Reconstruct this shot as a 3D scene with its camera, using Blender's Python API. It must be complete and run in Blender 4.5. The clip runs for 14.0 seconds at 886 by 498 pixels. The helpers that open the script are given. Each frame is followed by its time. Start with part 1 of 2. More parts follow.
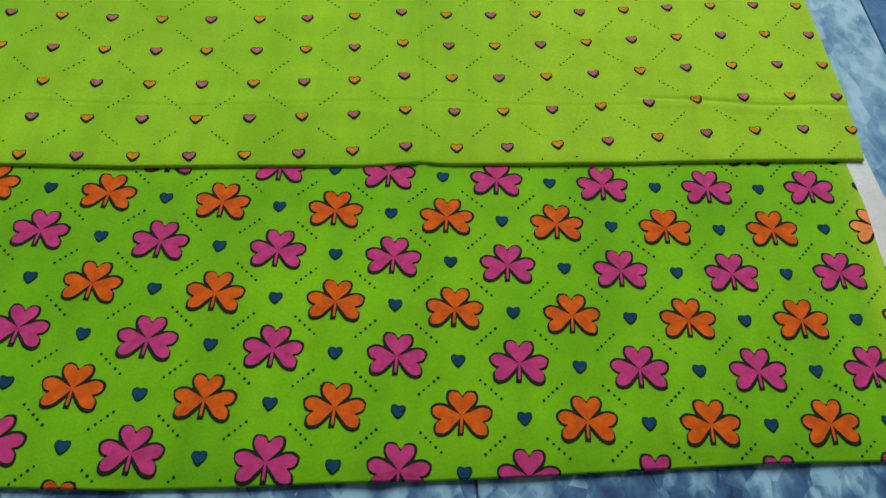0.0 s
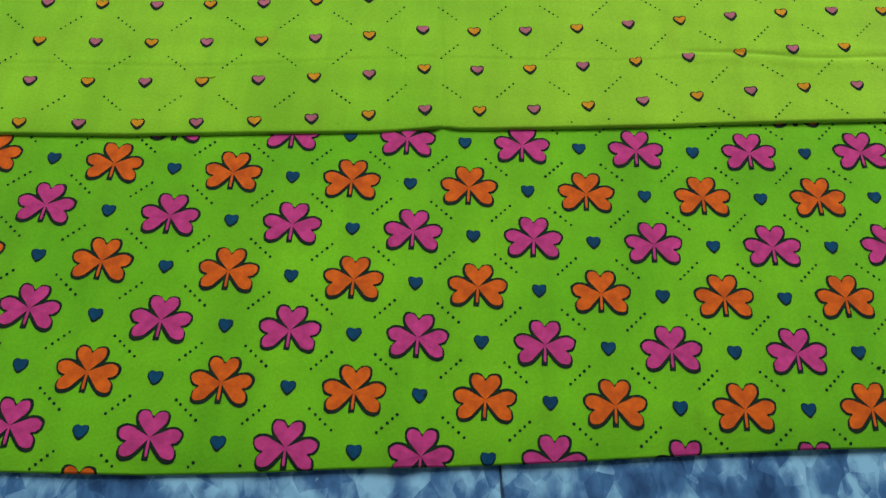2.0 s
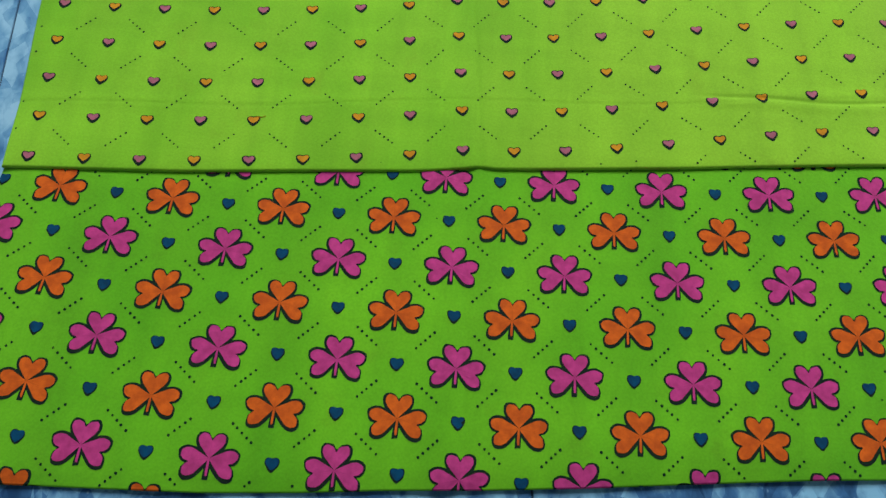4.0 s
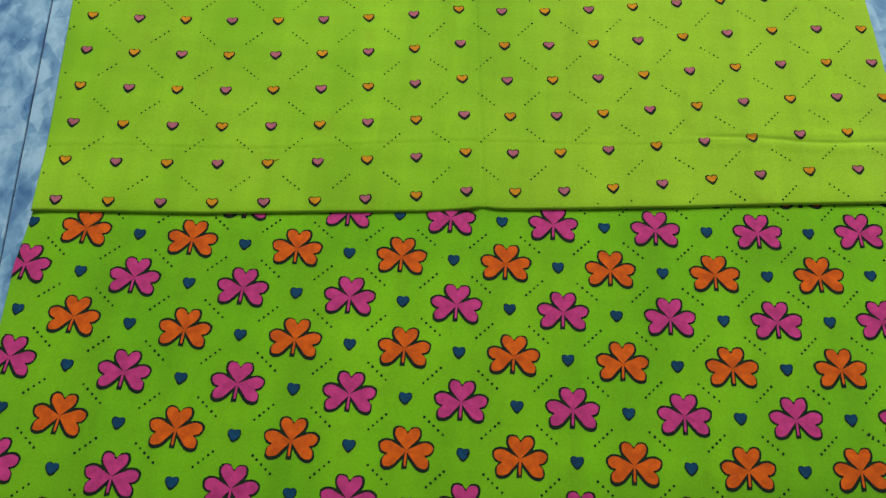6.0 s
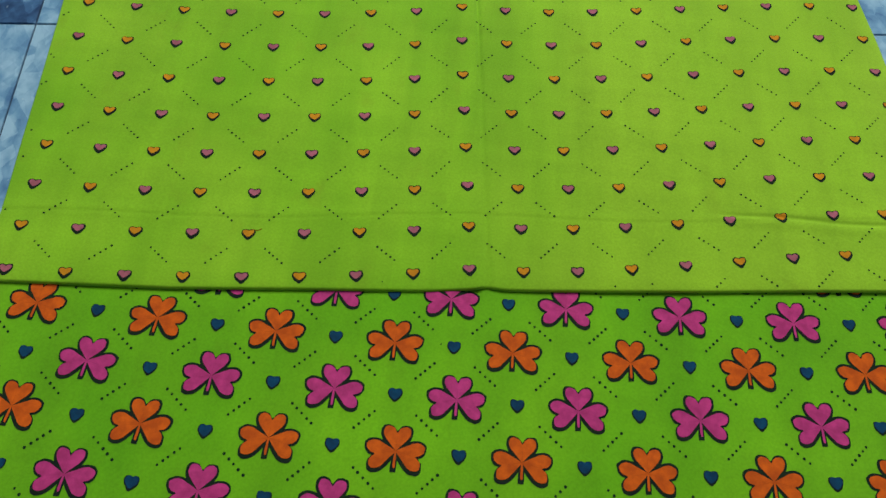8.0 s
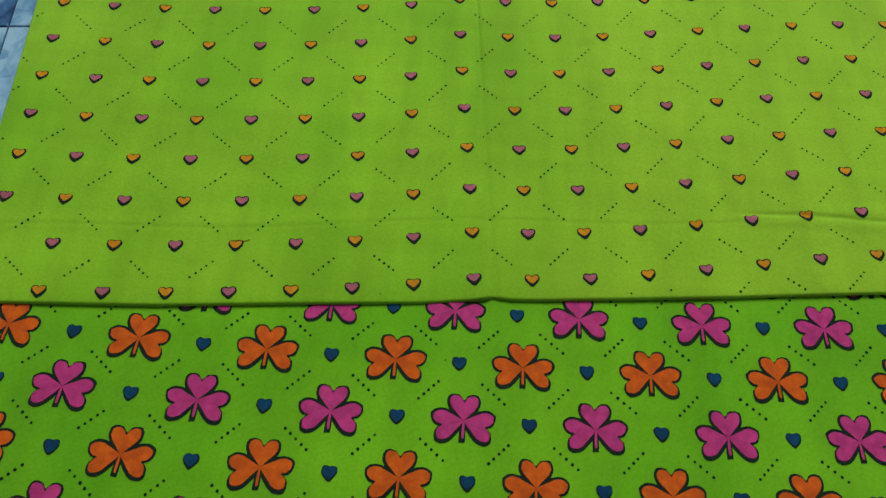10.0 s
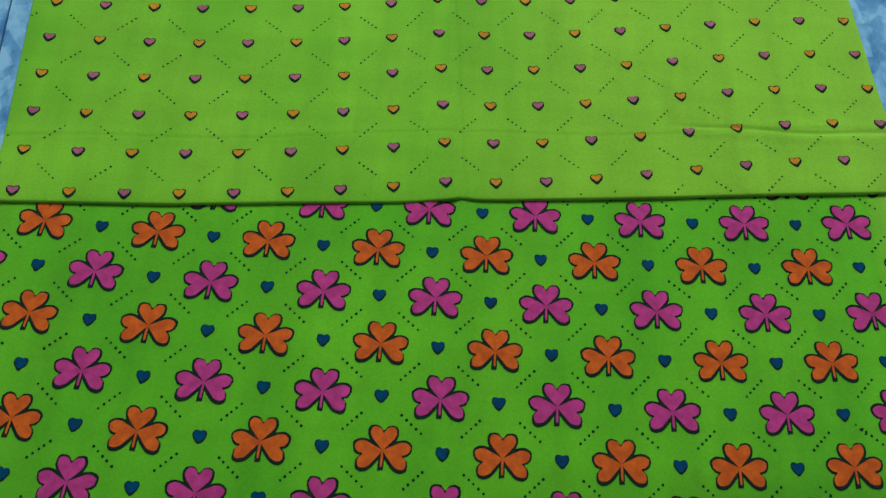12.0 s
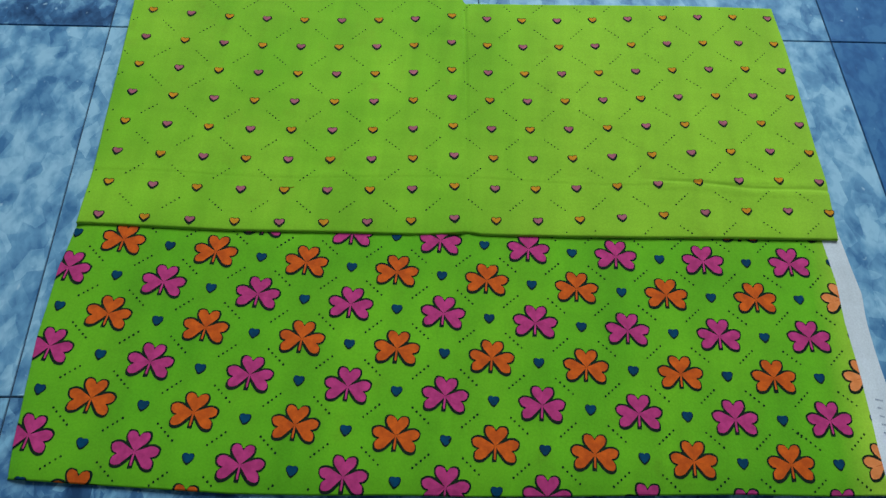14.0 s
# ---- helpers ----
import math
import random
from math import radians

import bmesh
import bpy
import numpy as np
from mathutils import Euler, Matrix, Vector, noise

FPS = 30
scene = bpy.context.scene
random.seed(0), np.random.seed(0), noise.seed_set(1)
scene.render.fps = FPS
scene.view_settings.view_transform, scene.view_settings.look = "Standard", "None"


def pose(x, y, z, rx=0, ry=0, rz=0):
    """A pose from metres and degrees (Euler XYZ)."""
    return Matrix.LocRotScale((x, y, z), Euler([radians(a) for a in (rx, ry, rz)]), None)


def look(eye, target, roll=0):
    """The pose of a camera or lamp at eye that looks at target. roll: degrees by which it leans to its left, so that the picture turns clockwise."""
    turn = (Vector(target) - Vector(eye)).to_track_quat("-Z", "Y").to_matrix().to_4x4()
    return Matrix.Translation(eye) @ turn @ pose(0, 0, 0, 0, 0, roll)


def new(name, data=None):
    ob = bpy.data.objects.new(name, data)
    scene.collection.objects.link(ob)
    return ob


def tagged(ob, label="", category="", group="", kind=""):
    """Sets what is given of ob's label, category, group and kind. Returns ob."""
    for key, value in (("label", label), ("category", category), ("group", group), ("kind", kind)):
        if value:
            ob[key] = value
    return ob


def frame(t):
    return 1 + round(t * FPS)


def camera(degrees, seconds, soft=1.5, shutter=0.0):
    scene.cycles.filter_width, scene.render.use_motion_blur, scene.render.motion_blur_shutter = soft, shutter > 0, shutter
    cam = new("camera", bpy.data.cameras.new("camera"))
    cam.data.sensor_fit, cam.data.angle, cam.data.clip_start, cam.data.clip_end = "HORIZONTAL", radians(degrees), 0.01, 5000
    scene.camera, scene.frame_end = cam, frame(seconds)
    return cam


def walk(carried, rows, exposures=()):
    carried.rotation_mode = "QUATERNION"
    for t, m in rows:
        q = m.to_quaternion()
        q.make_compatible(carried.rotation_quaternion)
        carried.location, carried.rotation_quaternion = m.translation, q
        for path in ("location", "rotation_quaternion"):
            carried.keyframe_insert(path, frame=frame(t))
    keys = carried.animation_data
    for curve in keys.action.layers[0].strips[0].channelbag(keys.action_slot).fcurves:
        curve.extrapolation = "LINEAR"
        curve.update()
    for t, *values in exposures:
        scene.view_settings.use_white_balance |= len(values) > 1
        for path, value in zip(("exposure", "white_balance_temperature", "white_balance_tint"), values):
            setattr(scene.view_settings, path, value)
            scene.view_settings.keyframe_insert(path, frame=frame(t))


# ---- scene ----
cam = camera(67.73, 14.0, soft=1.45)
ROWS = [
    (0.0, 0.0798, -0.1837, 0.3183, 27.11, -3.17, 2.27),
    (0.5, 0.0829, -0.1754, 0.3050, 27.06, -3.37, 1.84),
    (1.0, 0.0795, -0.1775, 0.3004, 25.66, -2.38, 2.53),
    (1.5, 0.0804, -0.1754, 0.3037, 23.69, -1.36, 2.60),
    (2.0, 0.0771, -0.1549, 0.3120, 20.84, -1.65, 2.79),
    (2.5, 0.0752, -0.1464, 0.3115, 20.61, -1.60, 3.97),
    (3.0, 0.0703, -0.1507, 0.3146, 21.10, -2.00, 3.94),
    (5.5, 0.0524, -0.1285, 0.3730, 18.99, -0.26, 3.69),
    (6.0, 0.0573, -0.1262, 0.3683, 19.65, -0.97, 3.71),
    (6.5, 0.0590, -0.1183, 0.3602, 22.45, -1.39, 3.41),
    (7.0, 0.0557, -0.1103, 0.3475, 24.66, -2.17, 4.84),
    (9.5, 0.0496, -0.0979, 0.3173, 25.98, -2.14, 3.52),
    (10.0, 0.0499, -0.0919, 0.3101, 25.95, -1.76, 3.42),
    (10.5, 0.0503, -0.0937, 0.3070, 25.65, -2.07, 3.52),
    (11.0, 0.0527, -0.1089, 0.3179, 23.02, -1.74, 4.94),
    (11.5, 0.0542, -0.1187, 0.3321, 19.71, -2.09, 4.19),
    (12.0, 0.0608, -0.1341, 0.3496, 21.13, -2.28, 3.02),
    (12.5, 0.0586, -0.1518, 0.3752, 22.99, -2.69, 3.54),
    (13.0, 0.0628, -0.1668, 0.3956, 24.04, -2.24, 3.30),
    (13.5, 0.0632, -0.1738, 0.4067, 25.95, -2.26, 2.99),
    (14.0, 0.0587, -0.1818, 0.4115, 25.98, -2.63, 4.78),
]
EXPOSURES = [
    (0.0, 0.13, 7400, 10), (0.5, 0.13, 7000, 8), (1.0, 0.14, 6800, 8), (1.5, 0.18, 6450, 7), (2.5, 0.20, 6700, 9), (3.0, 0.17, 6200, 6), (5.5, 0.14, 6400, 9), (6.0, 0.14, 7100, 14), (6.5, 0.16, 7200, 13),
    (7.0, 0.09, 7000, 11), (9.5, -0.18, 6800, 9), (10.5, -0.20, 6600, 6), (11.0, -0.17, 6200, 2), (11.5, -0.18, 6000, 2), (12.5, -0.11, 5450, 0), (13.5, -0.06, 5750, 2), (14.0, -0.05, 6050, 5),
]
walk(cam, [(t, pose(*place)) for t, *place in ROWS], EXPOSURES)

# Lattice of the print: one column of the clover print in metres.
S = 0.0611
TOP_LOW, TOP_UP = 0.0050, 0.0080
ROLL_LOW, ROLL_UP = 0.0014, 0.0017

# ---- world and light ----
world = bpy.data.worlds.new("world")
scene.world = world
world.use_nodes = True
wn = world.node_tree
sky = wn.nodes.new("ShaderNodeTexSky")
sky.sky_type, sky.sun_disc = "NISHITA", False
sky.sun_elevation, sky.sun_rotation = radians(40), radians(20)
wn.links.new(sky.outputs[0], wn.nodes["Background"].inputs[0])
wn.nodes["Background"].inputs[1].default_value = 0.1


def area_lamp(name, m, sx, sy, watts, colour):
    data = bpy.data.lights.new(name, "AREA")
    data.shape, data.size, data.size_y, data.energy, data.color = "RECTANGLE", sx, sy, watts, colour
    ob = new(name, data)
    ob.matrix_world = m
    return ob


# daylight in the window opening of the far wall
area_lamp("window_light", look((0.22, 1.62, 1.60), (0.22, 0.07, 0.30)), 1.3, 1.1, 57, (0.95, 0.98, 1.0))


# ---- materials ----
def material(name):
    m = bpy.data.materials.new(name)
    m.use_nodes = True
    nt = m.node_tree
    return m, nt, nt.nodes["Principled BSDF"]


def node(nt, kind, **values):
    n = nt.nodes.new("ShaderNode" + kind)
    for key, v in values.items():
        if key == "operation":
            n.operation = v
        else:
            n.inputs[key.replace("_", " ")].default_value = v
    return n


def ramp(nt, fac, stops):
    n = nt.nodes.new("ShaderNodeValToRGB")
    el = n.color_ramp.elements
    while len(el) < len(stops):
        el.new(0.5)
    for e, (p, c) in zip(el, stops):
        e.position, e.color = p, (*c, 1)
    nt.links.new(fac, n.inputs[0])
    return n


def coords(nt, scale=(1, 1, 1)):
    tc = nt.nodes.new("ShaderNodeTexCoord")
    mp = nt.nodes.new("ShaderNodeMapping")
    mp.inputs["Scale"].default_value = scale
    nt.links.new(tc.outputs["Object"], mp.inputs[0])
    return mp.outputs[0]


def weave_bump(nt, bsdf, strength=0.25):
    """Fine plain weave and slubs as relief."""
    heights = []
    for direction in ("X", "Y"):
        w = node(nt, "TexWave", Scale=620.0, Distortion=0.6, Detail=1.0)
        w.bands_direction = direction
        nt.links.new(coords(nt), w.inputs[0])
        heights.append(w.outputs[1])
    add = node(nt, "Math", operation="ADD")
    nt.links.new(heights[0], add.inputs[0])
    nt.links.new(heights[1], add.inputs[1])
    slub = node(nt, "TexNoise", Scale=90.0, Detail=3.0)
    nt.links.new(coords(nt, (1, 6, 1)), slub.inputs[0])
    add2 = node(nt, "Math", operation="ADD")
    nt.links.new(add.outputs[0], add2.inputs[0])
    nt.links.new(slub.outputs[0], add2.inputs[1])
    b = node(nt, "Bump", Strength=strength, Distance=0.0002)
    nt.links.new(add2.outputs[0], b.inputs["Height"])
    nt.links.new(b.outputs[0], bsdf.inputs["Normal"])


def cloth_material(name, base, second, bands=()):
    """Dyed cotton: broad uneven dye, thread streaks both ways, faint stains and fine grain; the colour turns to other
    tones across the cloth, band by band.
    """
    m, nt, bsdf = material(name)
    big = node(nt, "TexNoise", Scale=11.0, Detail=3.0, Roughness=0.55)
    nt.links.new(coords(nt, (1.2, 0.8, 1)), big.inputs[0])
    streak = node(nt, "TexNoise", Scale=60.0, Detail=3.0)
    nt.links.new(coords(nt, (1.0, 0.12, 1)), streak.inputs[0])
    grain = node(nt, "TexNoise", Scale=900.0, Detail=1.0)
    nt.links.new(coords(nt), grain.inputs[0])
    col = ramp(nt, big.outputs[0], [(0.3, base), (0.72, second)])
    out = col.outputs[0]
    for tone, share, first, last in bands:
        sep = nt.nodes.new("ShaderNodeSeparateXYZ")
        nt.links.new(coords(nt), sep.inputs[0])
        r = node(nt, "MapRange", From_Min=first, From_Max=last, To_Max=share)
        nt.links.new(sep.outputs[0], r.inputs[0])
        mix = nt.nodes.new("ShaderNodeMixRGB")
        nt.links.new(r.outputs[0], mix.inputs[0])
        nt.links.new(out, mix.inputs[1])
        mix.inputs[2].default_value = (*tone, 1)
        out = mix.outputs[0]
    stain = node(nt, "TexNoise", Scale=42.0, Detail=4.0, Roughness=0.6)
    nt.links.new(coords(nt, (1.0, 0.8, 1)), stain.inputs[0])
    spot = node(nt, "MapRange", From_Min=0.60, From_Max=0.76, To_Max=0.42)
    nt.links.new(stain.outputs[0], spot.inputs[0])
    soil = nt.nodes.new("ShaderNodeMixRGB")
    nt.links.new(spot.outputs[0], soil.inputs[0])
    nt.links.new(out, soil.inputs[1])
    soil.inputs[2].default_value = (base[0] * 1.25, base[1] * 0.80, base[2] * 1.6, 1)
    out = soil.outputs[0]
    weft = node(nt, "TexNoise", Scale=70.0, Detail=2.0)
    nt.links.new(coords(nt, (0.08, 1.0, 1)), weft.inputs[0])
    for tex, lo, hi in ((streak, 0.90, 1.08), (weft, 0.95, 1.05), (grain, 0.93, 1.07)):
        r = node(nt, "MapRange", To_Min=lo, To_Max=hi)
        r.inputs["From Min"].default_value, r.inputs["From Max"].default_value = 0.3, 0.7
        nt.links.new(tex.outputs[0], r.inputs[0])
        mul = nt.nodes.new("ShaderNodeMixRGB")
        mul.blend_type = "MULTIPLY"
        mul.inputs[0].default_value = 1.0
        nt.links.new(out, mul.inputs[1])
        nt.links.new(r.outputs[0], mul.inputs[2])
        out = mul.outputs[0]
    nt.links.new(out, bsdf.inputs["Base Color"])
    bsdf.inputs["Roughness"].default_value = 0.85
    bsdf.inputs["Specular IOR Level"].default_value = 0.2
    bsdf.inputs["Sheen Weight"].default_value = 0.08
    weave_bump(nt, bsdf)
    return m


def ink_material(name, base, dark):
    """Printing ink soaked into the weave: uneven cover, a little worn."""
    m, nt, bsdf = material(name)
    n1 = node(nt, "TexNoise", Scale=160.0, Detail=4.0, Roughness=0.65)
    nt.links.new(coords(nt), n1.inputs[0])
    r = ramp(nt, n1.outputs[0], [(0.36, dark), (0.66, base)])
    nt.links.new(r.outputs[0], bsdf.inputs["Base Color"])
    bsdf.inputs["Roughness"].default_value = 0.85
    bsdf.inputs["Specular IOR Level"].default_value = 0.14
    weave_bump(nt, bsdf, 0.2)
    return m


def tile_material(name, deep, mid, pale):
    """Polished ceramic with a clouded marble print, shifted from tile to tile."""
    m, nt, bsdf = material(name)
    tc = nt.nodes.new("ShaderNodeTexCoord")
    info = nt.nodes.new("ShaderNodeObjectInfo")
    shift = node(nt, "VectorMath", operation="ADD")
    grow = node(nt, "Math", operation="MULTIPLY")
    grow.inputs[1].default_value = 37.0
    nt.links.new(info.outputs["Random"], grow.inputs[0])
    nt.links.new(tc.outputs["Object"], shift.inputs[0])
    nt.links.new(grow.outputs[0], shift.inputs[1])
    warp = node(nt, "TexNoise", Scale=22.0, Detail=2.0)
    nt.links.new(shift.outputs[0], warp.inputs[0])
    ws = node(nt, "VectorMath", operation="SCALE")
    ws.inputs["Scale"].default_value = 0.012
    nt.links.new(warp.outputs[1], ws.inputs[0])
    pos = node(nt, "VectorMath", operation="ADD")
    nt.links.new(shift.outputs[0], pos.inputs[0])
    nt.links.new(ws.outputs[0], pos.inputs[1])
    brush = nt.nodes.new("ShaderNodeMapping")
    brush.inputs["Scale"].default_value = (1.0, 0.68, 1.0)
    nt.links.new(pos.outputs[0], brush.inputs[0])
    total = None
    for kind, scale, weight in (("TexNoise", 15.0, 0.45), ("TexNoise", 60.0, 0.75), ("TexNoise", 190.0, 0.22), ("TexVoronoi", 92.0, 0.24)):
        layer = node(nt, kind, Scale=scale, Detail=2.0)
        nt.links.new(brush.outputs[0], layer.inputs[0])
        part_ = node(nt, "Math", operation="MULTIPLY_ADD")
        part_.inputs[1].default_value = weight
        part_.inputs[2].default_value = -0.5 * weight
        nt.links.new(layer.outputs[1 if kind == "TexVoronoi" else 0], part_.inputs[0])
        if total:
            nt.links.new(total.outputs[0], part_.inputs[2])
            level = node(nt, "Math", operation="SUBTRACT")
            level.inputs[1].default_value = 0.5 * weight
            nt.links.new(part_.outputs[0], level.inputs[0])
            part_ = level
        total = part_
    col = ramp(nt, total.outputs[0], [(0.0, deep), (0.5, mid), (1.0, pale)])
    lift = node(nt, "MapRange", From_Min=-0.15, From_Max=0.25)
    nt.links.new(total.outputs[0], lift.inputs[0])
    nt.links.new(lift.outputs[0], col.inputs[0])
    chip = node(nt, "TexNoise", Scale=230.0, Detail=1.0)
    nt.links.new(brush.outputs[0], chip.inputs[0])
    fleck = node(nt, "MapRange", From_Min=0.74, From_Max=0.80, To_Max=0.6)
    nt.links.new(chip.outputs[0], fleck.inputs[0])
    flecked = nt.nodes.new("ShaderNodeMixRGB")
    nt.links.new(fleck.outputs[0], flecked.inputs[0])
    nt.links.new(col.outputs[0], flecked.inputs[1])
    flecked.inputs[2].default_value = (0.42, 0.58, 0.66, 1)
    nt.links.new(flecked.outputs[0], bsdf.inputs["Base Color"])
    smear = node(nt, "TexNoise", Scale=9.0, Detail=4.0)
    nt.links.new(shift.outputs[0], smear.inputs[0])
    r = node(nt, "MapRange", To_Min=0.42, To_Max=0.62)
    nt.links.new(smear.outputs[0], r.inputs[0])
    nt.links.new(r.outputs[0], bsdf.inputs["Roughness"])
    bsdf.inputs["Specular IOR Level"].default_value = 0.2
    return m


def plain_material(name, a, b, scale, rough):
    m, nt, bsdf = material(name)
    n1 = node(nt, "TexNoise", Scale=scale, Detail=4.0)
    nt.links.new(coords(nt), n1.inputs[0])
    r = ramp(nt, n1.outputs[0], [(0.3, a), (0.7, b)])
    nt.links.new(r.outputs[0], bsdf.inputs["Base Color"])
    bsdf.inputs["Roughness"].default_value = rough
    b_ = node(nt, "Bump", Strength=0.15, Distance=0.001)
    nt.links.new(n1.outputs[0], b_.inputs["Height"])
    nt.links.new(b_.outputs[0], bsdf.inputs["Normal"])
    return m


LIME_LOW = cloth_material("lime_cotton", (0.103, 0.366, 0.004), (0.160, 0.452, 0.007), [((0.330, 0.560, 0.030), 1.0, 5.15 * S, 5.5 * S)])
# paler and yellower right of the middle crease, and again towards the right edge
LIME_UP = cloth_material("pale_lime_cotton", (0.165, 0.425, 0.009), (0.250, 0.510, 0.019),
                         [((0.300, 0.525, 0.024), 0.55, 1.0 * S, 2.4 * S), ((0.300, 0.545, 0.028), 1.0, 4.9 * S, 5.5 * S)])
WHITE = cloth_material("undyed_cotton", (0.58, 0.63, 0.66), (0.66, 0.70, 0.72))
PINK = ink_material("pink_ink", (0.54, 0.048, 0.215), (0.37, 0.032, 0.145))
ORANGE = ink_material("orange_ink", (0.67, 0.123, 0.009), (0.46, 0.074, 0.008))
NAVY = ink_material("blue_ink", (0.002, 0.056, 0.125), (0.003, 0.032, 0.075))
OUTLINE = ink_material("dark_ink", (0.006, 0.013, 0.010), (0.010, 0.024, 0.010))
ROSE = ink_material("rose_ink", (0.43, 0.125, 0.170), (0.30, 0.090, 0.115))
AMBER = ink_material("amber_ink", (0.62, 0.27, 0.012), (0.48, 0.19, 0.010))
PINK_VEIN = ink_material("deep_pink_ink", (0.45, 0.042, 0.18), (0.36, 0.031, 0.14))
ORANGE_VEIN = ink_material("deep_orange_ink", (0.56, 0.100, 0.008), (0.45, 0.073, 0.008))
ORANGE_FAINT = ink_material("faint_orange_ink", (0.78, 0.27, 0.085), (0.66, 0.20, 0.050))
DOTS = ink_material("dark_green_ink", (0.003, 0.018, 0.007), (0.005, 0.028, 0.009))
LETTER = ink_material("grey_ink", (0.25, 0.30, 0.36), (0.45, 0.50, 0.55))
TILE_PALE = tile_material("pale_blue_marble_tile", (0.050, 0.15, 0.30), (0.135, 0.30, 0.46), (0.29, 0.49, 0.62))
TILE_DEEP = tile_material("deep_blue_marble_tile", (0.012, 0.045, 0.12), (0.045, 0.130, 0.27), (0.22, 0.43, 0.58))
TILE_PLAIN = tile_material("even_blue_marble_tile", (0.016, 0.075, 0.20), (0.028, 0.110, 0.27), (0.055, 0.17, 0.34))
GROUT = plain_material("dark_grout", (0.012, 0.032, 0.065), (0.025, 0.055, 0.095), 300, 0.8)
PLASTER = plain_material("grey_wall_paint", (0.36, 0.37, 0.38), (0.42, 0.43, 0.44), 30, 0.7)


# ---- building helpers ----
def part(name, verts, faces, mat, parent=None, label="", smooth=False):
    me = bpy.data.meshes.new(name)
    me.from_pydata(verts, [], faces)
    me.materials.append(mat)
    if smooth:
        me.polygons.foreach_set("use_smooth", [True] * len(me.polygons))
    me.update()
    ob = new(name, me)
    ob.parent = parent
    if label:
        tagged(ob, label)
    return ob


def box(verts, faces, x0, x1, y0, y1, z0, z1):
    k = len(verts)
    verts += [(x, y, z) for z in (z0, z1) for x, y in ((x0, y0), (x1, y0), (x1, y1), (x0, y1))]
    faces += [tuple(k + i for i in f) for f in ((3, 2, 1, 0), (4, 5, 6, 7), (0, 1, 5, 4), (1, 2, 6, 5), (2, 3, 7, 6), (3, 0, 4, 7))]


# ---- room ----
ROOM = (-1.9, 2.1, -2.30, 1.60, 2.65)


def wall(name, boxes):
    v, f = [], []
    for b in boxes:
        box(v, f, *b)
    return tagged(part(name, v, f, PLASTER), "plain grey painted plaster wall", "wall", kind="structure")


X0, X1, Y0, Y1, ZC = ROOM
wall("wall_south", [(X0 - 0.2, X1 + 0.2, Y0 - 0.2, Y0, 0, ZC)])
wall("wall_west", [(X0 - 0.2, X0, Y0, Y1, 0, ZC)])
wall("wall_east", [(X1, X1 + 0.2, Y0, Y1, 0, ZC)])
wall("wall_north", [(X0 - 0.2, -0.48, Y1, Y1 + 0.2, 0, ZC), (0.92, X1 + 0.2, Y1, Y1 + 0.2, 0, ZC),
                    (-0.48, 0.92, Y1, Y1 + 0.2, 0, 1.00), (-0.48, 0.92, Y1, Y1 + 0.2, 2.20, ZC)])
v, f = [], []
box(v, f, X0 - 0.2, X1 + 0.2, Y0 - 0.2, Y1 + 0.2, ZC, ZC + 0.12)
tagged(part("ceiling", v, f, PLASTER), "plain grey painted ceiling", "ceiling", kind="structure")

# ---- floor ----
TILE, GAP = 4.90 * S, 0.0011
TURN_TILE = 0.1000
CORNER = Vector((-3.648 * S, 3.113 * S, 0))
v, f = [], []
box(v, f, X0 - 0.2, X1 + 0.2, Y0 - 0.2, Y1 + 0.2, -0.03, -0.0012)
floor = tagged(part("floor", v, f, GROUT), "floor of blue marble-look ceramic tiles with dark joints", "floor", kind="structure")


def tile_mesh():
    h, b = (TILE - GAP) / 2, 0.0004
    v = [(x * h, y * h, -0.010) for x, y in ((-1, -1), (1, -1), (1, 1), (-1, 1))]
    v += [(x * h, y * h, -b) for x, y in ((-1, -1), (1, -1), (1, 1), (-1, 1))]
    v += [(x * (h - b), y * (h - b), 0) for x, y in ((-1, -1), (1, -1), (1, 1), (-1, 1))]
    f = [(8, 9, 10, 11)]
    for k in (0, 4):
        f += [(k + i, k + (i + 1) % 4, k + 4 + (i + 1) % 4, k + 4 + i) for i in range(4)]
    meshes = []
    for mat in (TILE_PALE, TILE_DEEP, TILE_PLAIN):
        me = bpy.data.meshes.new("tile")
        me.from_pydata(v, [], f)
        me.materials.append(mat)
        me.update()
        meshes.append(me)
    return meshes


# ---- printed fabric ----
def dent(d, width, depth):
    return -depth * math.exp(-(d / width) ** 2)


def ripple(x, y, seed):
    p = Vector((x * 0.55, y * 0.35, seed))
    q = Vector((x * 1.6, y * 1.1, seed + 7.0))
    return 0.00055 * noise.noise(p) + 0.00022 * noise.noise(q)


def height_low(x, y):
    """Height in metres of the clover fabric's top at a place given in print columns."""
    d = x - (1.17 - 0.03 * (y - 0.4))
    z = TOP_LOW + ripple(x, y, 3.1) + dent(d, 0.028, 0.0006) + 0.0011 * math.exp(-((d + 0.17) / 0.16) ** 2)
    z += 0.00022 * math.exp(-((y + 0.95 - 0.03 * x) / 0.10) ** 2)
    z -= 0.0022 * max(0.0, x - 5.50) / 0.3
    sag = 0.0020 + 0.0006 * noise.noise(Vector((x * 1.3, 0.0, 5.2)))
    z -= sag * math.exp(-max(y - front_at(x), 0.0) / 0.12)
    z -= 0.0012 * math.exp(-max(1.6 * (x - left_at(y)), 0.0) / 0.11)
    return z


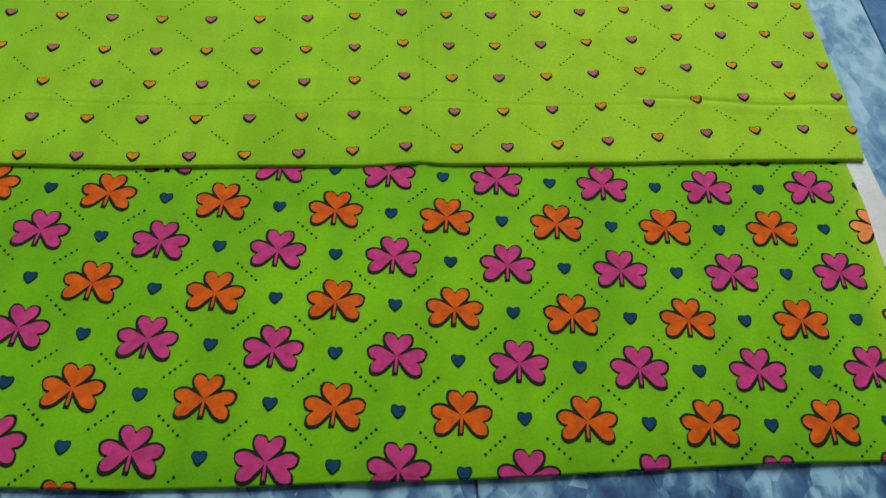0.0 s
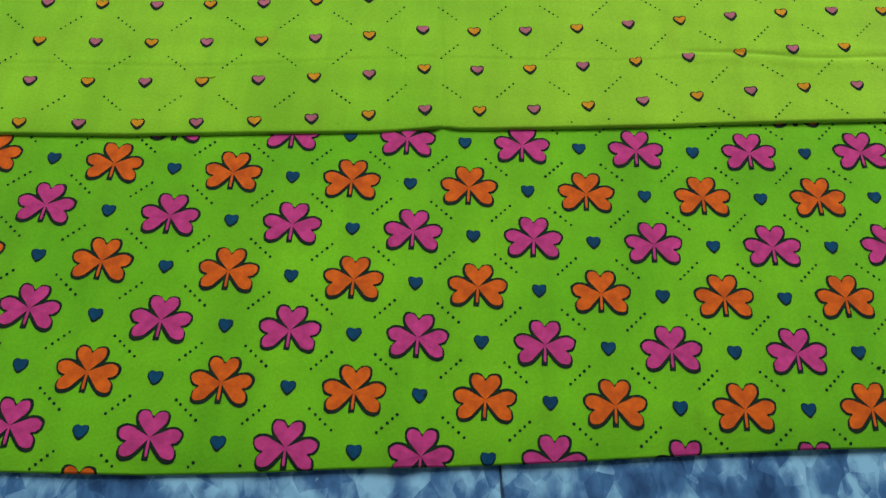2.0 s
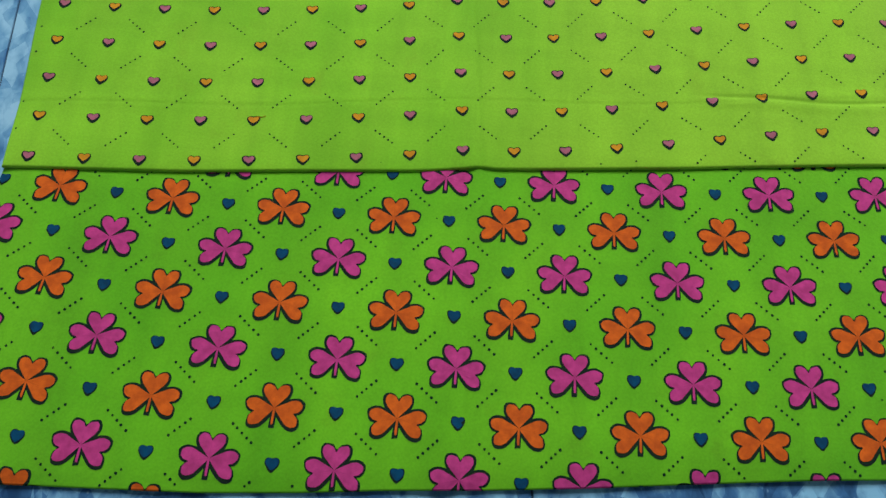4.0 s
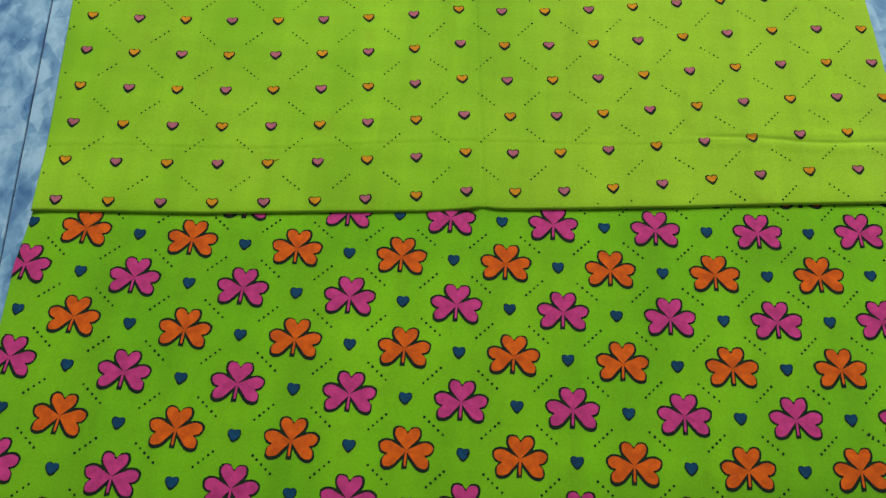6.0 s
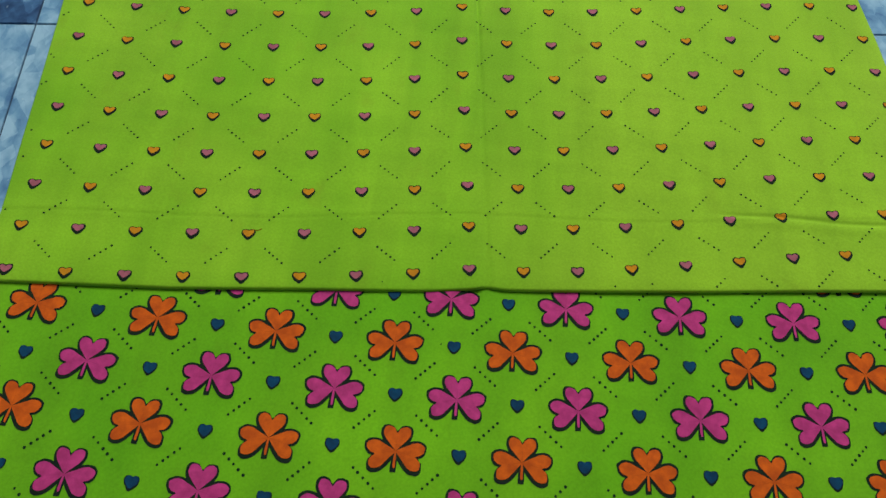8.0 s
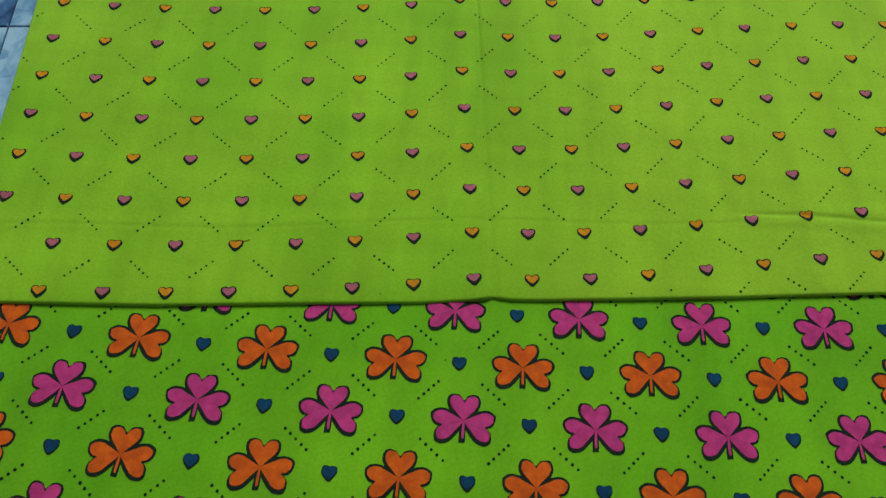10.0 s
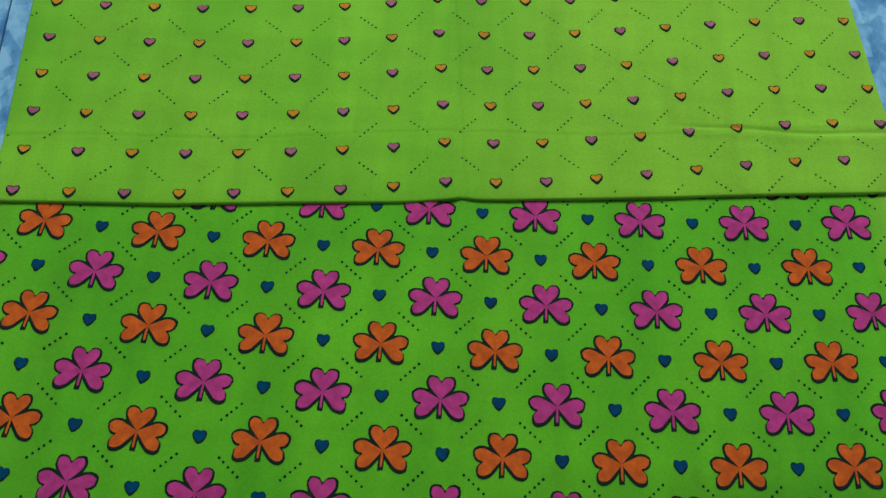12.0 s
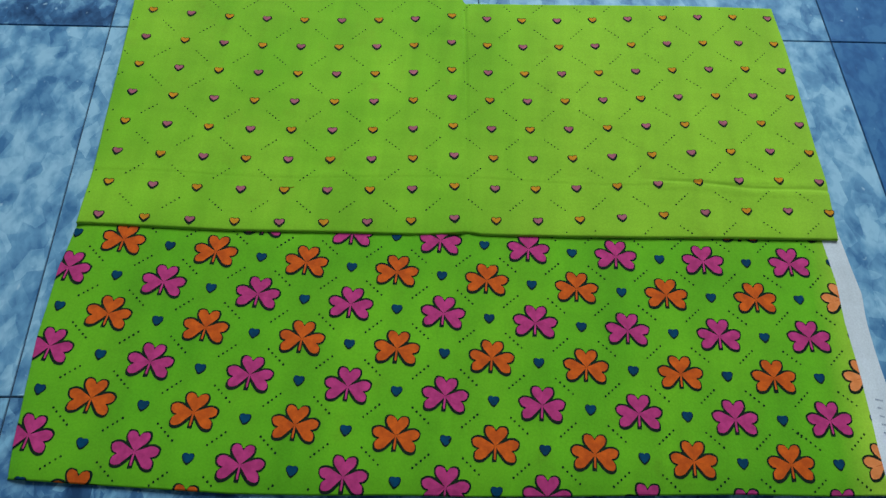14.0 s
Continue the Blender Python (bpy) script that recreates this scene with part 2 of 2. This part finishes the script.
def height_up(x, y):
    d = x - (1.265 - 0.083 * (y - 0.5))
    z = TOP_UP + ripple(x, y, 11.7) + dent(d, 0.028, 0.0009 + 0.0009 * min(max((y - 2.3) / 1.3, 0.0), 1.0)) + 0.0013 * math.exp(-((d + 0.20) / 0.17) ** 2)
    fold = y - (0.93 + 0.085 * (x + 2.2) + 0.03 * math.sin(x * 1.7))
    z += 0.00025 * math.exp(-(fold / 0.07) ** 2) + dent(fold + 0.03, 0.018, 0.00018)
    z -= 0.0006 * math.exp(-max(y - up_front_at(x), 0.0) / 0.09)
    if x > 3.3:
        crease = 1.46 + 0.05 * max(0.0, x - 4.4) + 0.012 * math.sin(x * 5.0)
        z += dent(y - crease, 0.021, 0.0008) * min(1.0, (x - 3.3) * 3)
        z += 0.00035 * math.exp(-((y - crease + 0.07) / 0.05) ** 2) * min(1.0, (x - 3.3) * 3)
    return z


def sheet(left, right, front, back, height, roll, sides, nx, ny):
    """A folded cloth's skin: a patch between four edges, with rounded folds down to what it lies on at the named sides."""
    def coons(s, t):
        b, c = front(s), back(s)
        l, r = left(t), right(t)
        p00, p10, p01, p11 = left(0), right(0), left(1), right(1)
        return (1 - t) * b + t * c + (1 - s) * l + s * r - ((1 - s) * (1 - t) * p00 + s * (1 - t) * p10 + (1 - s) * t * p01 + s * t * p11)

    k = 12

    def axis(n, lo, hi):
        out = [(i / n, 0.0, 0) for i in range(n + 1)]
        if lo:
            out = [(0.0, math.pi * j / k, -1) for j in range(k, 0, -1)] + out
        if hi:
            out = out + [(1.0, math.pi * j / k, 1) for j in range(1, k + 1)]
        return out

    us, vs = axis(nx, "l" in sides, "r" in sides), axis(ny, "f" in sides, "b" in sides)
    verts, faces = [], []
    for t, tv, sv in vs:
        for s, tu, su in us:
            p = coons(s, t)
            z = height(p[0], p[1]) - roll * (1 - math.cos(max(tu, tv)))
            verts.append((p[0] * S + su * roll * math.sin(tu), p[1] * S + sv * roll * math.sin(tv), z))
    w = len(us)
    for j in range(len(vs) - 1):
        for i in range(w - 1):
            faces.append((j * w + i, j * w + i + 1, (j + 1) * w + i + 1, (j + 1) * w + i))
    return verts, faces


def edge(pts):
    """A point on a bent edge by its share of the edge's length."""
    a = np.array(pts, float)
    d = np.r_[0, np.cumsum(np.linalg.norm(np.diff(a, axis=0), axis=1))]
    d = d / d[-1]
    return lambda q: np.array([np.interp(q, d, a[:, 0]), np.interp(q, d, a[:, 1])])


def spline(pts, steps=5):
    """Points of a closed smooth curve through the given ones."""
    n, out = len(pts), []
    for i in range(n):
        p0, p1, p2, p3 = (np.array(pts[(i + j - 1) % n]) for j in range(4))
        for s in range(steps):
            t = s / steps
            out.append(0.5 * (2 * p1 + (p2 - p0) * t + (2 * p0 - 5 * p1 + 4 * p2 - p3) * t * t + (3 * p1 - p0 - 3 * p2 + p3) * t ** 3))
    return np.array(out)


HALF = [(0.0, 0.0), (0.40, 0.20), (0.86, 0.50), (1.0, 0.75), (0.86, 0.96), (0.52, 1.0), (0.20, 0.92)]
LEAF = HALF + [(0.0, 0.75)] + [(-x, y) for x, y in HALF[:0:-1]]


HALF = [(0.0, 0.0), (0.56, 0.22), (0.95, 0.52), (1.0, 0.78), (0.82, 0.96), (0.48, 1.0), (0.2, 0.97)]
BUD = HALF + [(0.0, 0.93)] + [(-x, y) for x, y in HALF[:0:-1]]


HALF = [(0.0, 0.0), (0.50, 0.22), (0.92, 0.55), (1.0, 0.80), (0.84, 0.97), (0.50, 1.0), (0.18, 0.91)]
WIDE = HALF + [(0.0, 0.84)] + [(-x, y) for x, y in HALF[:0:-1]]


def lobe(angle, length, half, grow=0.0, shift=(0, 0), outline=LEAF):
    """A heart-shaped leaf with its tip at the middle, pointing along an angle; grow makes it larger all round."""
    a = spline(outline) * (half, length)
    mid = np.array((0, length * 0.6))
    d = a - mid
    a = a + d / np.maximum(np.linalg.norm(d, axis=1)[:, None], 1e-6) * grow
    c, s = math.cos(radians(angle - 90)), math.sin(radians(angle - 90))
    return a @ np.array(((c, s), (-s, c))) + shift


def inside(q, poly):
    x, y = poly[:, 0], poly[:, 1]
    x2, y2 = np.roll(x, 1), np.roll(y, 1)
    cross = (y > q[1]) != (y2 > q[1])
    at = (x2 - x) * (q[1] - y) / np.where(y2 == y, 1e-9, y2 - y) + x
    return int((cross & (q[0] < at)).sum()) % 2 == 1


def reach(polys, n=84, far=0.36):
    """How far the shapes reach from the middle, in each direction."""
    out = []
    for i in range(n):
        a = 2 * math.pi * i / n
        way = np.array((math.cos(a), math.sin(a)))
        r = far
        while r > 0.006 and not any(inside(way * r, p) for p in polys):
            r -= 0.003
        out.append((way[0] * r, way[1] * r))
    return out


LEAVES = ((90, 0.195, 0.117), (192, 0.224, 0.116), (-12, 0.224, 0.116))
STEM = np.array([(-0.008, 0.0), (0.008, 0.0), (0.009, -0.07), (0.009, -0.128), (-0.013, -0.132), (-0.011, -0.07)])
CLOVER_FILL = reach([lobe(*q, grow=-0.008) for q in LEAVES] + [STEM], 108)
CLOVER_EDGE = reach([lobe(*q, grow=0.0125) for q in LEAVES] + [lobe(*q, grow=0.010, shift=(0.0, -0.013)) for q in LEAVES]
                    + [STEM * (2.4, 1.18) + (0.0, -0.004)], 108)
VEINS = [(r * math.cos(radians(a)), r * math.sin(radians(a))) for a, r in
         ((-12, 0.140), (40, 0.007), (90, 0.115), (140, 0.007), (192, 0.140), (230, 0.007), (310, 0.007))]
SMALL = [tuple(p) for p in (spline(WIDE, 3) * (0.050, 0.068) - (0, 0.019))]
SMALL_EDGE = [tuple(p) for p in (spline(BUD, 3) * (0.062, 0.108) - (0, 0.052))]
BLUE = [tuple(p) for p in (spline(BUD, 3) * (0.051, 0.092) - (0, 0.041))]
BLUE_EDGE = [tuple(p) for p in (spline(BUD, 3) * (0.059, 0.114) - (0, 0.060))]


def rough_edge(shape, place, lift, size=0.0045):
    """The ink bleeds unevenly along the threads: each motif's rim wavers a little, in its own way."""
    out = []
    for x, y in shape:
        q = Vector(((place[0] + x) * 22.0, (place[1] + y) * 22.0, lift * 5e4))
        g = 1 + size * (noise.noise(q) + 0.6 * noise.noise(q * 2.7)) / max(math.hypot(x, y), 0.03)
        out.append((x * g, y * g))
    return out


def print_motif(name, shape, place, turn, height, lift, mat, parent, label="", rings=(0.2, 0.4, 0.6, 0.8, 1.0)):
    """A flat printed shape that follows the cloth."""
    c, s = math.cos(turn), math.sin(turn)
    shape = rough_edge(shape, place, lift)
    pts = [(0.0, 0.0)] + [(x * r, y * r) for r in rings for x, y in shape]
    verts = []
    for x, y in pts:
        px, py = place[0] + c * x - s * y, place[1] + s * x + c * y
        verts.append((px * S, py * S, height(px, py) + lift))
    n = len(shape)
    faces = [(0, 1 + i, 1 + (i + 1) % n) for i in range(n)]
    for k in range(len(rings) - 1):
        a, b = 1 + k * n, 1 + (k + 1) * n
        faces += [(a + i, b + i, b + (i + 1) % n, a + (i + 1) % n) for i in range(n)]
    return part(name, verts, faces, mat, parent, label)


def print_dots(pairs, height, radius, mat, parent, kept):
    """Each run of five printed dots on the way between two hearts is a part."""
    for p, q in pairs:
        verts, faces = [], []
        for i in range(5):
            t = 0.5 + (i - 2) * 0.080 + random.uniform(-0.006, 0.006)
            x, y = p[0] + (q[0] - p[0]) * t, p[1] + (q[1] - p[1]) * t
            if not kept((x, y)):
                continue
            k, r = len(verts), radius * random.uniform(0.85, 1.15)
            for j in range(8):
                a = math.pi * j / 4
                px, py = x + r * math.cos(a), y + r * math.sin(a)
                verts.append((px * S, py * S, height(px, py) + 0.00012))
            faces.append(tuple(range(k, k + 8)))
        if faces:
            part("dotted_line", verts, faces, mat, parent)


# the print's places, in columns: the cloth is pulled a little out of square
def low_at(c, r):
    q = np.array((1, c, r, c * c, c * r, r * r, c ** 3, c * c * r, r ** 3, c * r * r, c ** 4))
    return (LOWX @ q, LOWY @ q)


def up_at(c, r):
    k = max(c - 8.2, 0.0)
    q = np.array((1, c, r, c * c, c * r, r * r, c ** 3, c * c * r, r ** 3, c * r * r, k, k * k, k * r, k ** 3, k * k * r))
    return (UPX @ q, UPY @ q)


LOWX = np.array((-0.0360025, 0.9959978, 0.0502327, -0.0028791, 0.0015679, 0.0004108, 0.0011883, -0.0003350, -0.0001547, -0.0004664, -0.0001277))
LOWY = np.array((0.3818231, -0.0087553, -0.4215832, 0.0040913, -0.0031940, -0.0055421, -0.0006077, 0.0001138, 0.0005496, 0.0004173, 0.0002353))
UPX = np.array((-2.8650107, 0.5116683, -0.0114522, -0.0034918, -0.0014634, -0.0063979, 0.0001752, -0.0000661, 0.0004589, 0.0002023, -0.0190969, 0.0030241, 0.0000305, -0.0003771, 0.0000894))
UPY = np.array((0.2811209, 0.0094464, 0.4235180, 0.0045346, -0.0033503, -0.0007759, -0.0000076, 0.0004193, 0.0003913, 0.0000584, -0.0777459, 0.0142598, -0.0067990, -0.0013717, -0.0001489))


def turn_at(fn, c, r, step):
    a, b = fn(c - step, r), fn(c + step, r)
    return math.atan2(b[1] - a[1], b[0] - a[0])


# clover fabric
LOW_FRONT = [(-2.87, -2.50), (-1.68, -2.47), (-0.78, -2.445), (-0.04, -2.395), (0.67, -2.33), (1.47, -2.275), (2.27, -2.205), (3.3, -2.10), (4.14, -2.02), (5.0, -1.96), (5.60, -1.90)]
INNER = [(5.60, -1.90), (5.555, -1.5), (5.545, -1.18), (5.51, -0.64), (5.46, -0.13), (5.45, 0.34), (5.375, 0.86), (5.25, 2.0), (5.0, 3.9)]
OUTER = [(5.97, -1.86), (5.90, -1.3), (5.81, -0.68), (5.77, -0.38), (5.745, -0.08), (5.755, 0.24), (5.69, 0.55), (5.625, 0.9), (5.40, 2.0), (5.2, 3.9)]
LOW_LEFT = [(-2.87, -2.50), (-2.985, -1.70), (-3.06, -1.12), (-3.10, -0.36), (-3.08, 0.06), (-3.06, 0.8), (-3.1, 1.6), (-3.2, 3.2)]


def inner_at(y):
    a = np.array(INNER)
    return float(np.interp(y, a[:, 1], a[:, 0]))


def front_at(x):
    a = np.array(LOW_FRONT)
    return float(np.interp(x, a[:, 0], a[:, 1]))


def left_at(y):
    a = np.array(LOW_LEFT)
    return float(np.interp(y, a[:, 1], a[:, 0]))


clover_fabric = tagged(new("folded_fabric"), "lime green cotton with pink and orange clovers, folded on tiles", "fabric")
v, f = sheet(edge(LOW_LEFT), edge(INNER), edge(LOW_FRONT), edge([(-3.2, 3.2), (5.0, 3.9)]), height_low, ROLL_LOW, "lfb", 300, 110)
part("folded_cloth", v, f, LIME_LOW, clover_fabric, "lime green printed cotton in flat folds", True)
v, f = sheet(edge(INNER), edge(OUTER), edge([(5.60, -1.90), (5.93, -1.86)]), edge([(5.0, 3.9), (5.2, 3.9)]), height_low, 0.0008, "rfb", 8, 96)
selvedge = part("selvedge", v, f, WHITE, clover_fabric, "white unprinted selvedge strip with faint lettering", True)


def height_low_edge(x, y):
    """The top's height, bent over the rounded folds along the front and the left edge."""
    r = ROLL_LOW / S
    z = height_low(x, y)
    d = max(front_at(x) - y, left_at(y) - x, 0.0)
    return z - r * S * (1 - math.cos(math.asin(min(d / r, 1.0))))


def cut_motif(name, shape, place, turn, lift, mat, parent, label=""):
    """A printed shape that ends at the selvedge and bends over the folded edges, cut into strips so that it can bend."""
    cs, sn = math.cos(turn), math.sin(turn)
    r = ROLL_LOW / S
    bm = bmesh.new()
    shape = rough_edge(shape, place, lift)
    rim = [bm.verts.new((place[0] + cs * x - sn * y, place[1] + sn * x + cs * y, 0)) for x, y in shape]
    mid = bm.verts.new((place[0], place[1], 0))
    for k in range(len(rim)):
        bm.faces.new((mid, rim[k], rim[(k + 1) % len(rim)]))
    fx, fy = place[0], front_at(place[0])
    slope = (front_at(fx + 0.2) - front_at(fx - 0.2)) / 0.4
    lx, lean = left_at(place[1]), (left_at(place[1] + 0.2) - left_at(place[1] - 0.2)) / 0.4
    ix, lean2 = inner_at(place[1]), (inner_at(place[1] + 0.2) - inner_at(place[1] - 0.2)) / 0.4

    def cut(co, no, clear=False):
        bmesh.ops.bisect_plane(bm, geom=bm.verts[:] + bm.edges[:] + bm.faces[:], plane_co=co, plane_no=no, clear_outer=clear)

    cut((fx, fy - r * 0.97, 0), (slope, -1, 0), True)
    cut((lx - r * 0.97, place[1], 0), (-1, lean, 0), True)
    cut((ix - 0.003, place[1], 0), (1, -lean2, 0), True)
    for k in (0.9, 0.75, 0.5, 0.25, 0.0):
        cut((fx, fy - r * k, 0), (slope, -1, 0))
        cut((lx - r * k, place[1], 0), (-1, lean, 0))
    for k in range(-3, 4):
        cut((place[0] + k * 0.07, place[1], 0), (1, 0, 0))
        cut((place[0], place[1] + k * 0.06, 0), (0, 1, 0))
    bm.verts.index_update()
    verts = [(w.co.x * S, w.co.y * S, height_low_edge(w.co.x, w.co.y) + lift) for w in bm.verts]
    faces = [tuple(w.index for w in q.verts) for q in bm.faces]
    bm.free()
    return part(name, verts, faces, mat, parent, label) if faces else None


def on_low(p, margin=0.0):
    r = ROLL_LOW / S * 0.8
    return left_at(p[1]) - r + margin < p[0] < inner_at(p[1]) - margin and front_at(p[0]) - r + margin < p[1]


for r in range(-1, 8):
    for i in range(-4, 8):
        c = i + (0.5 if r % 2 else 0.0)
        p, q = low_at(c, r), low_at(c + 0.5, r)
        if p[1] < 1.1 and on_low(p, -0.24):
            turn, pink = turn_at(low_at, c, r, 0.3), r % 2 == 0
            clover = cut_motif("printed_clover", CLOVER_EDGE, p, turn, 0.00018, OUTLINE, clover_fabric,
                               "printed clover, pink with dark outline" if pink else "printed clover, orange with dark outline")
            if clover:
                ink = PINK if pink else ORANGE_FAINT if p[0] > 5.2 else ORANGE
                fill = (p[0] + random.uniform(-0.003, 0.003), p[1] + random.uniform(-0.003, 0.003))
                cut_motif("clover_leaves", CLOVER_FILL, fill, turn, 0.00034, ink, clover)
                cut_motif("leaf_crease", VEINS, fill, turn, 0.00042, PINK_VEIN if pink else ORANGE_VEIN, clover)
        if q[1] < 1.1 and on_low(q, -0.08):
            turn = turn_at(low_at, c + 0.5, r, 0.3)
            heart = cut_motif("printed_heart", BLUE_EDGE, q, turn, 0.00012, OUTLINE, clover_fabric, "small printed heart, dark blue")
            if heart:
                cut_motif("heart_fill", BLUE, q, turn, 0.00024, NAVY, heart)
pairs = []
for r in range(-1, 7):
    for i in range(-4, 8):
        c = i + (0.0 if r % 2 else 0.5)
        for dc in (-0.5, 0.5):
            p, q = low_at(c, r), low_at(c + dc, r + 1)
            if (p[1] + q[1]) / 2 < 1.0:
                pairs.append((p, q))
print_dots(pairs, height_low_edge, 0.0118, DOTS, clover_fabric, lambda p: on_low(p, 0.02))

# smudged ink beside one dotted run
for x, y, w in ((4.745, -1.405, 0.020), (4.775, -1.44, 0.013), (4.70, -1.37, 0.010)):
    blot = [(w * math.cos(a) * (1 + 0.3 * math.sin(3 * a)), w * 0.7 * math.sin(a)) for a in (math.pi * k / 7 for k in range(14))]
    cut_motif("ink_smudge", blot, (x, y), 0.4, 0.00018, DOTS, clover_fabric)

# faint lettering along the selvedge
for k in range(9):
    y = -0.98 - k * 0.085 - (0.06 if k > 4 else 0)
    x = inner_at(y) + 0.10
    w = 0.035 if k % 3 else 0.055
    verts = [(px * S, py * S, height_low(px, py) + 0.0002) for px, py in ((x, y), (x + w * 1.6, y - 0.006), (x + w * 1.6, y + 0.012), (x, y + 0.018))]
    part("lettering", verts, [(0, 1, 2, 3)], LETTER, selvedge)

# heart fabric
UP_FRONT = [(x, y - 0.009) for x, y in ((-3.06, 0.205), (-2.47, 0.235), (-1.42, 0.287), (-0.43, 0.372), (0.64, 0.455), (1.10, 0.505), (1.25, 0.545), (1.42, 0.535), (1.72, 0.555), (3.0, 0.667), (4.3, 0.795), (5.53, 0.905))]
UP_RIGHT = [(5.53, 0.896), (5.52, 1.67), (5.465, 2.17), (5.385, 3.16), (5.335, 3.76), (5.24, 4.46)]
UP_LEFT = [(-3.06, 0.196), (-3.085, 0.84), (-3.175, 1.65), (-3.235, 2.26), (-3.40, 3.74)]
UP_BACK = [(-3.40, 3.74), (-1.475, 3.93), (0.49, 4.14), (0.80, 4.18), (0.90, 4.13), (1.00, 3.99), (2.365, 4.145), (3.955, 4.34), (5.24, 4.46)]


def up_front_at(x):
    a = np.array(UP_FRONT)
    return float(np.interp(x, a[:, 0], a[:, 1]))


heart_fabric = tagged(new("folded_fabric"), "pale lime cotton with small hearts, folded over the clover fabric", "fabric")
v, f = sheet(edge(UP_LEFT), edge(UP_RIGHT), edge(UP_FRONT), edge(UP_BACK), height_up, ROLL_UP, "lrfb", 340, 250)
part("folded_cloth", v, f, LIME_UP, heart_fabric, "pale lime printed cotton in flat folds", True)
for r in range(0, 9):
    for c in range(0, 18):
        p = up_at(c, r)
        a = np.array(UP_BACK)
        if p[1] > np.interp(p[0], a[:, 0], a[:, 1]) - 0.05:
            continue
        turn = turn_at(up_at, c, r, 0.4)
        pink = (r + c) % 2 == 0
        heart = print_motif("printed_heart", SMALL_EDGE, p, turn, height_up, 0.00012, OUTLINE, heart_fabric, "small printed heart, rose pink" if pink else "small printed heart, amber")
        p = (p[0] + random.uniform(-0.004, 0.004), p[1] + random.uniform(-0.004, 0.003))
        print_motif("heart_fill", SMALL, p, turn, height_up, 0.00024, ROSE if pink else AMBER, heart)
pairs = []
for r in range(-1, 9):
    for c in range(-1, 18):
        p, q = (up_at(c, r + 1), up_at(c + 1, r)) if (r + c) % 2 == 0 else (up_at(c, r), up_at(c + 1, r + 1))
        pairs.append((p, q))


def on_up(m):
    lo, hi, lf, rt = (np.array(e) for e in (UP_FRONT, UP_BACK, UP_LEFT, UP_RIGHT))
    return np.interp(m[0], lo[:, 0], lo[:, 1]) + 0.01 < m[1] < np.interp(m[0], hi[:, 0], hi[:, 1]) - 0.01 and np.interp(m[1], lf[:, 1], lf[:, 0]) + 0.01 < m[0] < np.interp(m[1], rt[:, 1], rt[:, 0]) - 0.01


print_dots(pairs, height_up, 0.0098, DOTS, heart_fabric, on_up)

# stray ink specks and a loose thread
for x, y in ((0.345, 0.475),):
    print_motif("ink_speck", [(0.006 * math.cos(a), 0.005 * math.sin(a)) for a in (math.pi * k / 4 for k in range(8))], (x, y), 0, height_up, 0.00014, DOTS, heart_fabric)
for x, y in ((0.90, -0.03),):
    cut_motif("ink_speck", [(0.007 * math.cos(a), 0.006 * math.sin(a)) for a in (math.pi * k / 4 for k in range(8))], (x, y), 0, 0.00014, DOTS, clover_fabric)
thread = [(-0.875 + 0.012 * k, 0.848 + 0.003 * k + 0.006 * math.sin(k * 0.9)) for k in range(9)]
verts = [((x + o) * S, (y + w) * S, height_up(x, y) + h) for x, y in thread for o, w, h in ((0, -0.004, 0.0001), (0, 0.0, 0.0005), (0, 0.004, 0.0001))]
faces = [(3 * k + j, 3 * k + j + 3, 3 * k + j + 4, 3 * k + j + 1) for k in range(8) for j in range(2)]
part("loose_thread", verts, faces, AMBER, heart_fabric, "thin loose orange thread")

# ---- floor tiles ----
TILES = tile_mesh()
DEEP = {(-1, 0): 1, (2, -1): 2, (2, 0): 2, (-1, -2): 1, (0, -2): 1, (1, -2): 1, (0, 1): 1, (-2, 1): 2, (3, -2): 1}
spin = Matrix.Rotation(TURN_TILE, 4, "Z")
for i in range(-7, 8):
    for j in range(-10, 8):
        m = Matrix.Translation(CORNER) @ spin @ Matrix.Translation(((i + 0.5) * TILE, (j + 0.5) * TILE, 0))
        if X0 - 0.02 < m.translation.x < X1 + 0.02 and Y0 - 0.02 < m.translation.y < Y1 + 0.02:
            ob = new("tile", TILES[DEEP.get((i, j), 0)])
            ob.parent = floor
            ob.matrix_world = m @ Matrix.Rotation(math.pi / 2 * (2 * ((i * 7 + j * 3) % 2)), 4, "Z")
